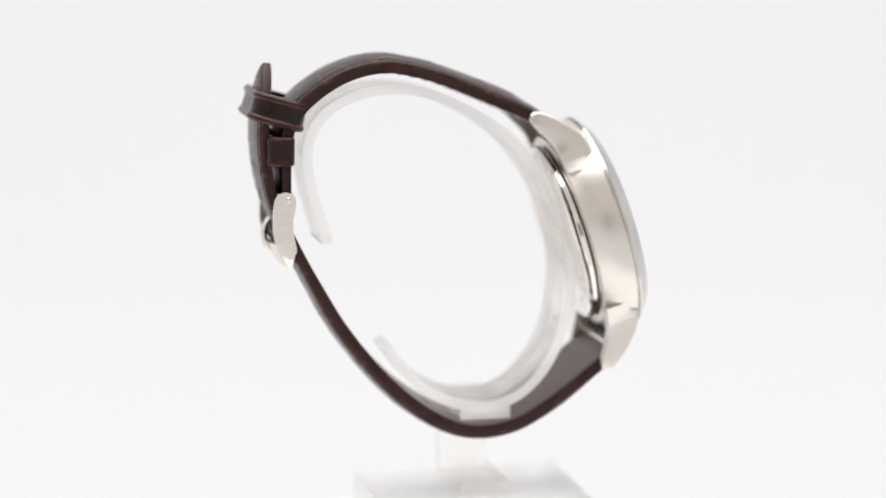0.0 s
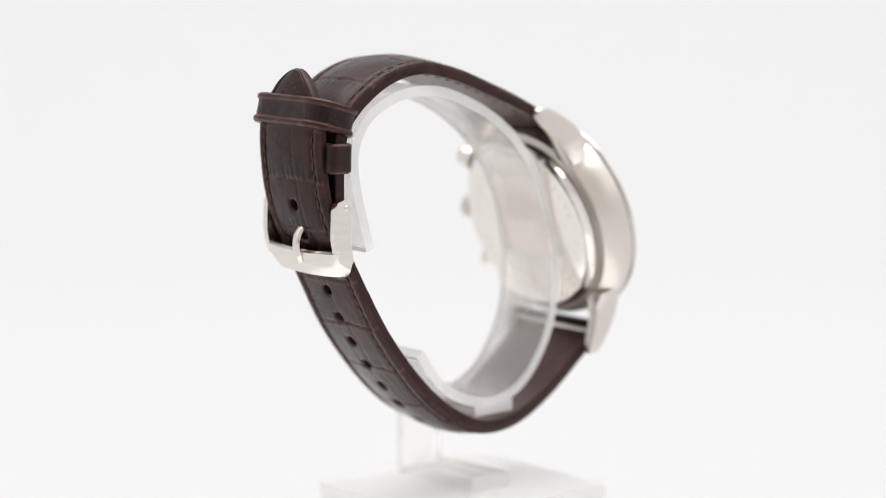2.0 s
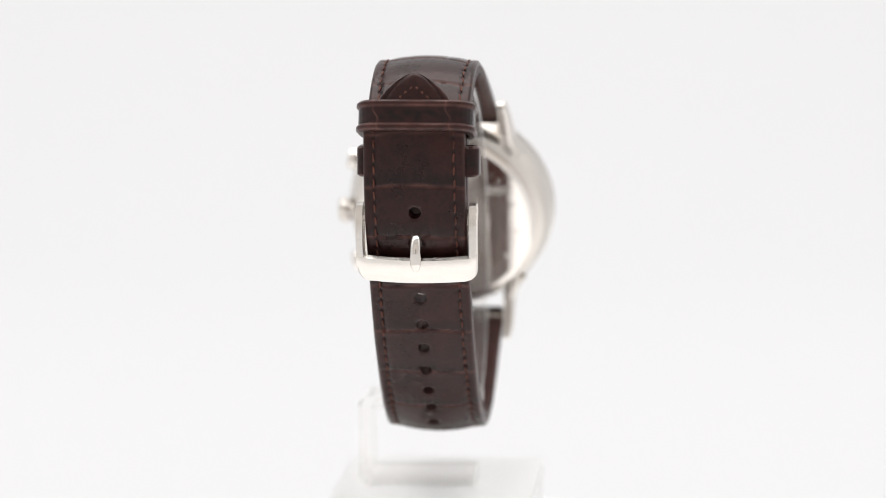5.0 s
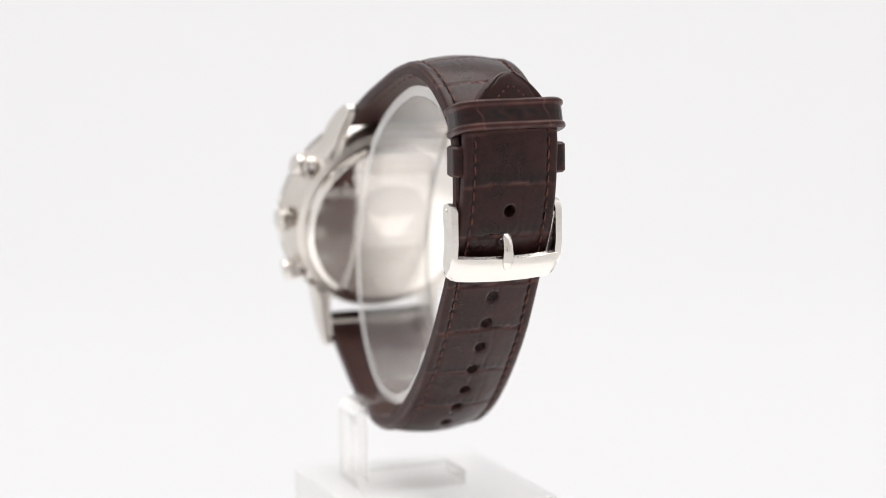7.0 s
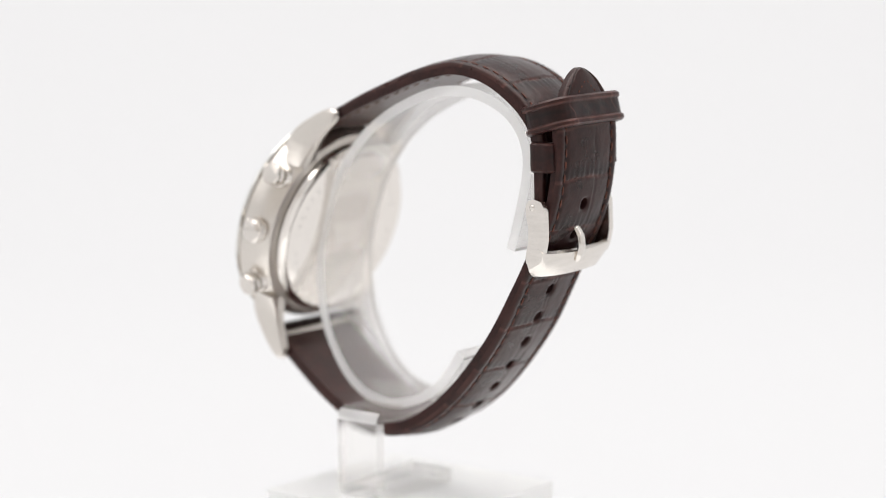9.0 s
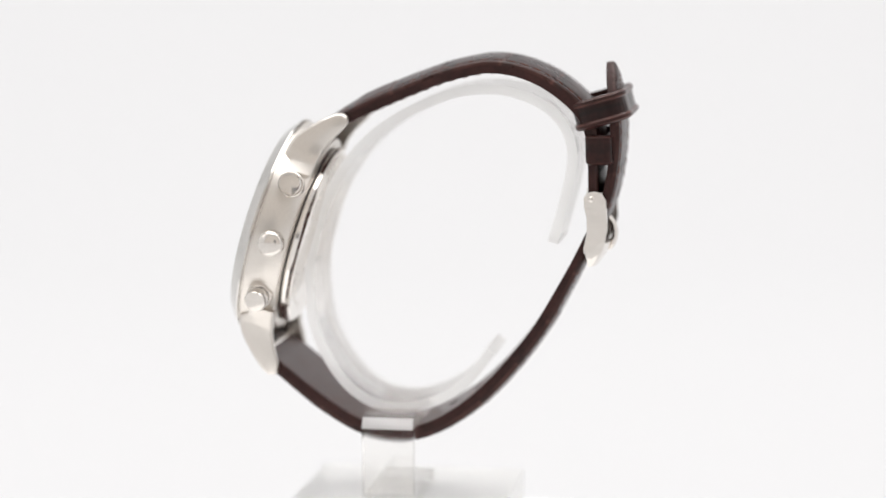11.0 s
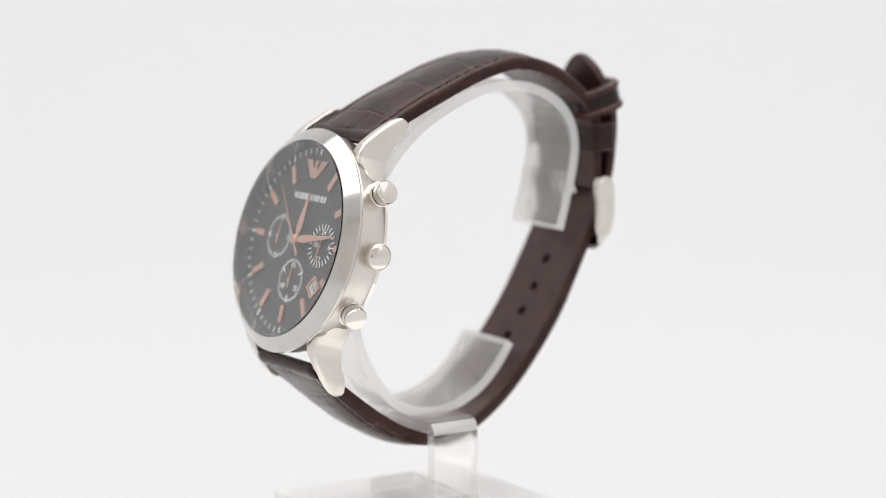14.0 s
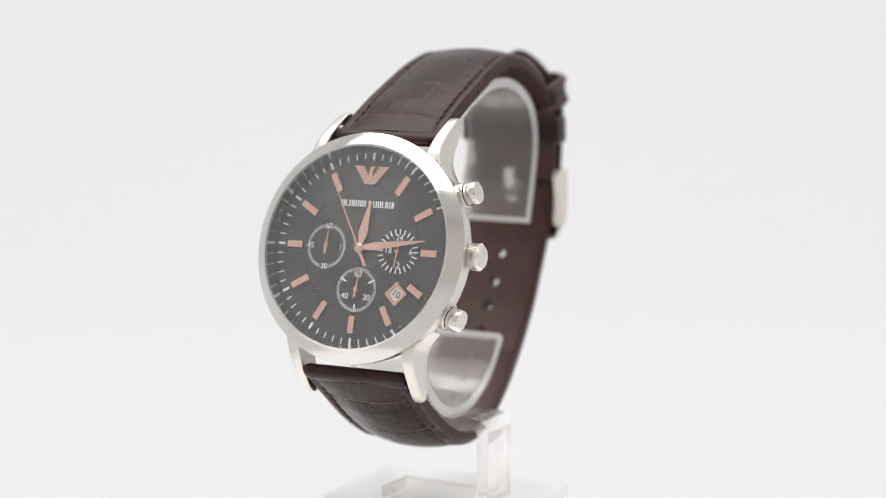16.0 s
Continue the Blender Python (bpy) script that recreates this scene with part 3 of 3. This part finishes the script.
def case():
    band = [(15.0, -6.3), (17.6, -6.3), (18.8, -5.9), (19.6, -4.6), (20.2, -2.6), (20.4, -0.6), (20.45, 0.0), (20.35, 0.14), (18.3, 0.14), (18.3, -1.0), (15.0, -1.0)]
    part("case_band", lathe(band, K, 128), BRUSHED, watch, "satin steel case with four lugs")
    part("groove", lathe([(18.4, 0.1), (20.3, 0.1), (20.3, 0.45), (18.4, 0.45)], K, 96), POLISHED, watch)
    bezel = [(18.2, 0.36), (20.55, 0.36), (20.8, 0.52), (20.8, 0.85), (20.5, 1.1), (19.75, 1.8), (18.8, 2.5), (18.45, 2.78), (18.25, 2.75), (18.2, 2.5), (18.2, 0.2)]
    part("bezel", lathe(bezel, K, 160), BRUSHED_RING, watch, "sloped polished steel bezel")
    # black ring standing in for the shade between case and back
    part("back_gap_shade", lathe([(16.2, -6.2), (16.9, -6.2), (16.9, -6.8), (16.2, -6.8)], K, 96), GAP_SHADE, watch)
    back = [(0, -6.6), (17.2, -6.6), (17.35, -6.9), (17.2, -7.5), (16.6, -7.95), (16.2, -8.13), (16.1, -8.15), (16.0, -8.15), (15.8, -8.15), (0, -8.15)]
    lid = part("case_back", lathe(back, K, 128, False), MIRROR, watch, "mirror-polished steel case back with engraved ring")
    part("engraved_disc", lathe([(0, -8.05), (8.2, -8.05), (8.2, -8.18), (8.1, -8.2), (8.0, -8.2), (7.9, -8.2), (0, -8.2)], K, 64, False), ENGRAVED, lid, "matt engraved disc")
    for k in range(44):
        if k % 11 in (0, 10):
            continue
        a = 2 * math.pi * k / 44
        ca, sa = math.cos(a), math.sin(a)
        place = lambda x, y, z: K(x * ca - y * sa, x * sa + y * ca, z)
        h = 0.35 + 0.15 * ((k * 7) % 3)
        part("engraving", prism([(13.6 - h, -0.35), (13.6 + h, -0.35), (13.6 + h, 0.35), (13.6 - h, 0.35)], place, -8.14, -8.17), ENGRAVED, lid)
    # eagle-like emblem reduced to a plain winged wedge
    part("emblem", prism([(-5.0, 2.2), (-1.0, 1.6), (0, 2.3), (1.0, 1.6), (5.0, 2.2), (2.2, -2.6), (-2.2, -2.6)], K, -8.2, -8.26), MIRROR, lid)
    # lugs
    stations = [13.4, 14.2, 15.0] + [15.5 + 0.34 * k for k in range(30)] + [25.55, 25.66, 25.7]
    front = lambda d: float(np.interp(d, [13.4, 15.1, 15.8, 16.6, 18.0, 19.2, 20.5, 22.0, 23.6, 24.8, 25.4, 25.7], [-1.4, -1.2, 0.0, 0.05, -0.25, -0.8, -1.75, -3.1, -4.75, -6.1, -7.0, -8.0]))
    rear = lambda d: float(np.interp(d, [15.5, 18.0, 20.0, 21.9, 23.4, 24.6, 25.4, 25.7], [-6.1, -6.5, -7.3, -8.4, -9.2, -9.5, -9.2, -8.4]))
    flank = lambda d: float(np.interp(d, [13.4, 14.5, 15.5, 17.0, 19.0, 21.0, 23.5, 25.2, 25.7], [15.1, 14.3, 13.7, 13.1, 12.75, 12.6, 12.4, 12.1, 11.75]))
    for sx in (-1, 1):
        for sy in (-1, 1):
            bm = bmesh.new()
            rows = []
            for d in stations:
                n1, n0, x1 = front(d), rear(d), flank(d)
                r = min(0.7, 0.45 * (n1 - n0))
                ring = [(10.5, n0 + 0.15), (10.5, n1 - 0.2), (10.65, n1)]
                ring += [(x1 - r + r * math.sin(radians(q)), n1 - r + r * math.cos(radians(q))) for q in (0, 22, 45, 68, 90)]
                ring += [(x1 - 0.02, (n0 + n1) / 2), (x1 - 0.1, n0 + 0.45), (x1 - 0.25, n0 + 0.12), (x1 - 0.55, n0), (10.75, n0)]
                rows.append([bm.verts.new(K(sx * x, sy * d, h)) for x, h in ring])
            for p, q in zip(rows, rows[1:]):
                for k in range(len(p)):
                    bm.faces.new((p[k], p[(k + 1) % len(p)], q[(k + 1) % len(q)], q[k]))
            bm.faces.new(rows[0])
            bm.faces.new(rows[-1])
            part("lug", bm, BRUSHED, watch, "curved satin steel lug")
    for sy in (-1, 1):
        place = lambda y, z, x: K(x, sy * 22.3 + y, -5.7 + z)
        part("spring_bar", prism([(0.75 * math.cos(radians(30 * k)), 0.75 * math.sin(radians(30 * k))) for k in range(12)], place, -10.6, 10.6), POLISHED, watch)
    # crystal
    glass = [(0, 3.2), (6, 3.16), (12, 3.04), (15, 2.92), (16.5, 2.86), (17.6, 2.81), (17.85, 2.8), (17.88, 2.78), (18.24, 2.68), (18.24, 2.2), (18.1, 2.2), (18.0, 2.2), (0, 2.2)]
    g = part("crystal", lathe(glass, K, 128, False), CRYSTAL, watch, "clear slightly domed watch glass")
    g.visible_shadow = False


case()


def side_place(x0, y0, z0, angle):
    """A frame whose height axis runs out of the case's side."""
    ca, sa = math.cos(radians(angle)), math.sin(radians(angle))
    return lambda a, b, h: K(x0 + h * ca - a * sa, y0 + h * sa + a * ca, z0 + b)


def crown_and_pushers():
    pl = side_place(19.85, 0.45, -3.6, 0)
    bm = bmesh.new()
    rings = []
    for r, h, teeth in ((1.3, -0.5, 0), (1.3, 0.25, 0), (2.2, 0.3, 0.0), (2.45, 0.5, 0.18), (2.45, 2.0, 0.18), (2.2, 2.2, 0), (1.9, 2.55, 0), (1.0, 2.75, 0), (0.3, 2.8, 0)):
        rings.append([bm.verts.new(pl((r - teeth * (k % 5 > 2)) * math.cos(2 * math.pi * k / 180), (r - teeth * (k % 5 > 2)) * math.sin(2 * math.pi * k / 180), h)) for k in range(180)])
    for a, b in zip(rings, rings[1:]):
        for k in range(180):
            bm.faces.new((a[k], a[(k + 1) % 180], b[(k + 1) % 180], b[k]))
    bm.faces.new(rings[-1])
    part("crown", bm, POLISHED, watch, "fluted polished steel winding crown")
    for y0, z0, ang in ((11.1, -3.6, 16), (-10.3, -3.35, -16)):
        pl = side_place(15.85, y0 - 0.3 * (1 if y0 > 0 else -1), z0, ang)
        push = part("pusher", lathe([(1.25, -1.0), (1.25, 2.05), (2.0, 2.12), (2.1, 2.3), (2.1, 3.9), (1.9, 4.25), (1.2, 4.4), (0, 4.45)], pl, 48, False), POLISHED, watch, "round polished steel chronograph pusher")
        # black ring painted in as shade between collar and cap
        part("pusher_gap_shade", lathe([(1.2, 1.9), (1.9, 1.9), (1.9, 2.2), (1.2, 2.2)], pl, 48), GAP_SHADE, push)
        part("collar", lathe([(1.2, 0.5), (2.35, 0.5), (2.35, 1.85), (2.2, 2.0), (1.2, 2.0)], pl, 48), POLISHED, push)


crown_and_pushers()


# ---- the dial ----
def flat_text(body, size, x, y, z, mat, parent, turn=0.0, name="numeral"):
    cu = bpy.data.curves.new(name, "FONT")
    cu.body, cu.size, cu.align_x, cu.align_y, cu.extrude = body, size * MM, "CENTER", "CENTER", 0.00002
    tmp = new("tmp_text", cu)
    bpy.context.view_layer.update()
    me = bpy.data.meshes.new_from_object(tmp.evaluated_get(bpy.context.evaluated_depsgraph_get()))
    bpy.data.objects.remove(tmp)
    bpy.data.curves.remove(cu)
    me.transform(CASE @ pose(x * MM, y * MM, z * MM, 0, 0, turn))
    me.materials.clear()
    me.materials.append(mat)
    ob = new(name, me)
    ob.parent = parent
    return ob


def turned(angle, r0=0.0, x0=0.0, y0=0.0):
    """A frame on the dial: x across, y outward along a clock angle in degrees."""
    a = radians(angle)
    return lambda x, y, z: K(x0 + x * math.cos(a) + (y + r0) * math.sin(a), y0 - x * math.sin(a) + (y + r0) * math.cos(a), z)


def bar(w, l0, l1, angle, low, high, x0=0.0, y0=0.0, bm=None):
    return prism([(-w / 2, l0), (w / 2, l0), (w / 2, l1), (-w / 2, l1)], turned(angle, 0, x0, y0), low, high, bm)


def dial():
    d = part("dial", lathe([(0, 0), (11.2, 0), (11.25, -0.05), (11.45, -0.05), (11.5, 0), (18.2, 0), (18.2, -0.6), (0, -0.6)], K, 128, False), DIAL, watch, "anthracite sunray dial")
    part("rehaut", lathe([(18.19, -0.5), (18.19, 2.15), (18.02, 2.15), (17.7, -0.5)], K, 128), FLANGE, watch, "polished steel flange round the dial")
    bm = bmesh.new()
    for k in range(60):
        if k % 5:
            bar(0.17, 16.1, 17.2, 6 * k, 0.0, 0.05, bm=bm)
    part("minute_track", bm, PRINT, d, "fine white minute ticks", False)
    for h in range(12):
        part("hour_tick", bar(0.42, 15.9, 17.25, 30 * h, 0.0, 0.06), PRINT, d, smooth=False)
        if h:
            l0 = 11.5 if h in (1, 2, 5, 7, 8, 10, 11) else 12.0
            part("hour_marker", bevelled(bar(1.15, l0, 15.1, 30 * h, 0.0, 0.42), 0.12, 2), ROSE, d, "rose-gold baton hour marker")
    # winged emblem at twelve, drawn as plain stepped wedges
    for sign in (-1, 1):
        for k in range(6):
            y1 = 14.8 - 0.55 * k
            x1, x2 = 3.5 - 0.42 * k, max(0.0, 1.45 - 0.36 * k)
            part("emblem", prism([(sign * x2, y1), (sign * x1, y1), (sign * (x1 - 0.35), y1 - 0.47), (sign * x2, y1 - 0.47)], K, 0.0, 0.35), ROSE, d, "rose-gold winged emblem")
    part("emblem", prism([(-0.5, 12.2), (0.5, 12.2), (0.32, 13.6), (0.42, 14.3), (0.75, 14.6), (0.2, 14.85), (-0.3, 14.6), (-0.32, 13.6)], K, 0.0, 0.36), ROSE, d)
    # the maker's line of print as plain bars
    for x, w in ((-4.95, 0.75), (-3.95, 1.0), (-2.95, 0.7), (-2.05, 0.8), (-1.15, 0.7), (-0.5, 0.25), (0.45, 0.5), (1.5, 0.8), (2.4, 0.75), (3.35, 1.0), (4.25, 0.75), (5.05, 0.5)):
        bm = bmesh.new()
        prism([(x - w / 2, 7.5), (x - w / 2 + 0.24, 7.5), (x - w / 2 + 0.24, 8.6), (x - w / 2, 8.65)], K, 0.0, 0.05, bm)
        if w > 0.3:
            prism([(x + w / 2 - 0.28, 7.5), (x + w / 2 - 0.06, 7.5), (x + w / 2 - 0.06, 8.65), (x + w / 2 - 0.28, 8.65)], K, 0.0, 0.05, bm)
        if w > 0.3:
            top = (7.5, 8.0, 8.43)[int(10 * abs(x)) % 3]
            prism([(x - w / 2 + 0.1, top), (x + w / 2 - 0.1, top), (x + w / 2 - 0.1, top + 0.1), (x - w / 2 + 0.1, top + 0.1)], K, 0.002, 0.046, bm)
        part("print_bar", bm, PRINT, d, "white printed lettering as bars", False)
    # sub-dials
    subs = (("nine", -7.2, 0.0, (("60", 0, 3.6), ("15", 90, 3.3), ("30", 180, 3.6), ("45", 270, 3.3)), 60),
            ("three", 7.3, 0.0, (("24", 0, 2.4), ("6", 90, 2.6), ("12", 180, 2.5), ("18", 270, 1.95)), 24),
            ("six", 0.0, -7.3, (("60", 0, 2.75), ("20", 120, 2.55), ("40", 240, 2.55)), 60))
    for key, x0, y0, nums, ticks in subs:
        sub = part("subdial", lathe([(0, 0.02), (3.95, 0.02), (4.05, 0.0), (4.05, -0.1), (0, -0.1)], K, 64, False, x0, y0), DIAL_SUB, d, "recessed dark chronograph subdial")
        bm = bmesh.new()
        for k in range(ticks):
            a = 360 * k / ticks
            if key == "nine" and min(k % 15, 15 - k % 15) < (3 if k % 30 in (0, 1, 2, 28, 29) else 2):
                continue
            if key == "three":
                bar(0.2, 2.95, 4.0, a, 0.02, 0.07, x0, y0, bm)
            else:
                major = key == "six" and k in (10, 30, 50)
                bar(0.3 if major else 0.12, 2.6 if major else 3.4, 4.0, a, 0.02, 0.07, x0, y0, bm)
        part("subdial_ticks", bm, PRINT, sub, smooth=False)
        for text, ang, r in nums:
            a = radians(ang)
            flat_text(text, 1.5, x0 + r * math.sin(a), y0 + r * math.cos(a), 0.06, PRINT, sub)
        ang = {"nine": 3, "three": 186, "six": 5}[key]
        bm = prism([(-0.24, -1.4), (0.24, -1.4), (0.16, -0.3), (0.15, 0.4), (0.06, 3.1), (-0.06, 3.1), (-0.15, 0.4), (-0.16, -0.3)], turned(ang, 0, x0, y0), 0.3, 0.42)
        hand = part("subdial_hand", bm, ROSE, sub, "small rose-gold subdial hand", False)
        part("hub", lathe([(0.45, 0.25), (0.45, 0.5), (0.2, 0.6), (0, 0.6)], K, 20, False, x0, y0), ROSE, hand)
    # date window, set on its corner
    pl = turned(133.0)
    frame_out, frame_in = [(-1.55, 9.5), (1.55, 9.5), (1.55, 12.5), (-1.55, 12.5)], [(-1.12, 9.95), (1.12, 9.95), (1.12, 12.05), (-1.12, 12.05)]
    bm = bmesh.new()
    lo = [[bm.verts.new(pl(x, y, h)) for x, y in o] for o, h in ((frame_out, 0.0), (frame_out, 0.3), (frame_in, 0.3), (frame_in, 0.02))]
    for a, b in zip(lo, lo[1:]):
        for k in range(4):
            bm.faces.new((a[k], a[(k + 1) % 4], b[(k + 1) % 4], b[k]))
    win = part("date_frame", bm, ROSE, d, "rose-gold date window frame", False)
    part("date_disc", prism(frame_in, pl, 0.01, 0.04), DATE_PAPER, win, smooth=False)
    flat_text("10", 1.75, 8.05, -7.5, 0.06, INK, win, -28.0)
    # central pointers
    def hand(name, outline, ang, low, label):
        return part(name, bevelled(prism(outline, turned(ang), low, low + 0.16), 0.05, 1), ROSE, d, label)

    hand("hour_hand", [(-0.3, 0.5), (-0.95, 2.8), (-0.75, 4.2), (-0.12, 8.8), (0.12, 8.8), (0.75, 4.2), (0.95, 2.8), (0.3, 0.5)], 7.0, 0.75, "tapered rose-gold hour hand")
    hand("minute_hand", [(-0.3, 0.5), (-0.75, 3.2), (-0.62, 5.0), (-0.1, 13.0), (0.1, 13.0), (0.62, 5.0), (0.75, 3.2), (0.3, 0.5)], 81.0, 1.0, "tapered rose-gold minute hand")
    seconds = hand("second_hand", [(-0.32, -3.6), (-0.17, 0.0), (-0.06, 12.9), (0.06, 12.9), (0.17, 0.0), (0.32, -3.6)], -30.0, 1.25, "thin rose-gold chronograph second hand")
    # the dial lies half a millimetre below the case's front
    d.location = (CASE.to_3x3() @ Vector((0, 0, -0.5 * MM)))
    part("hand_hub", lathe([(0.95, 0.1), (0.95, 1.2), (0.75, 1.45), (0.3, 1.6), (0, 1.6)], K, 32, False), ROSE, d)
    return seconds


second_pointer = dial()


# ---- what turns ----
def motions():
    turn = lambda t: 37.03 + 14.349 * (t - 8) - 0.00575 * (t - 8) ** 2 + 0.000869 * (t - 8) ** 3
    rows = [(0.5 * k, pose(0, 0, 0, 0, 0, turn(0.5 * k))) for k in range(33)]
    for thing in (turntable, block, stand, watch):
        walk(thing, rows)
    # the second hand ticks on by six degrees each second
    back = lambda steps: CASE @ pose(0, 0, 0, 0, 0, 6 * steps) @ CASE.inverted()
    ticks = [(0.0, back(16))]
    for k in range(16):
        ticks += [(k + 0.05, back(16 - k)), (k + 0.14, back(15 - k))]
    walk(second_pointer, ticks + [(16.0, back(0))])


motions()
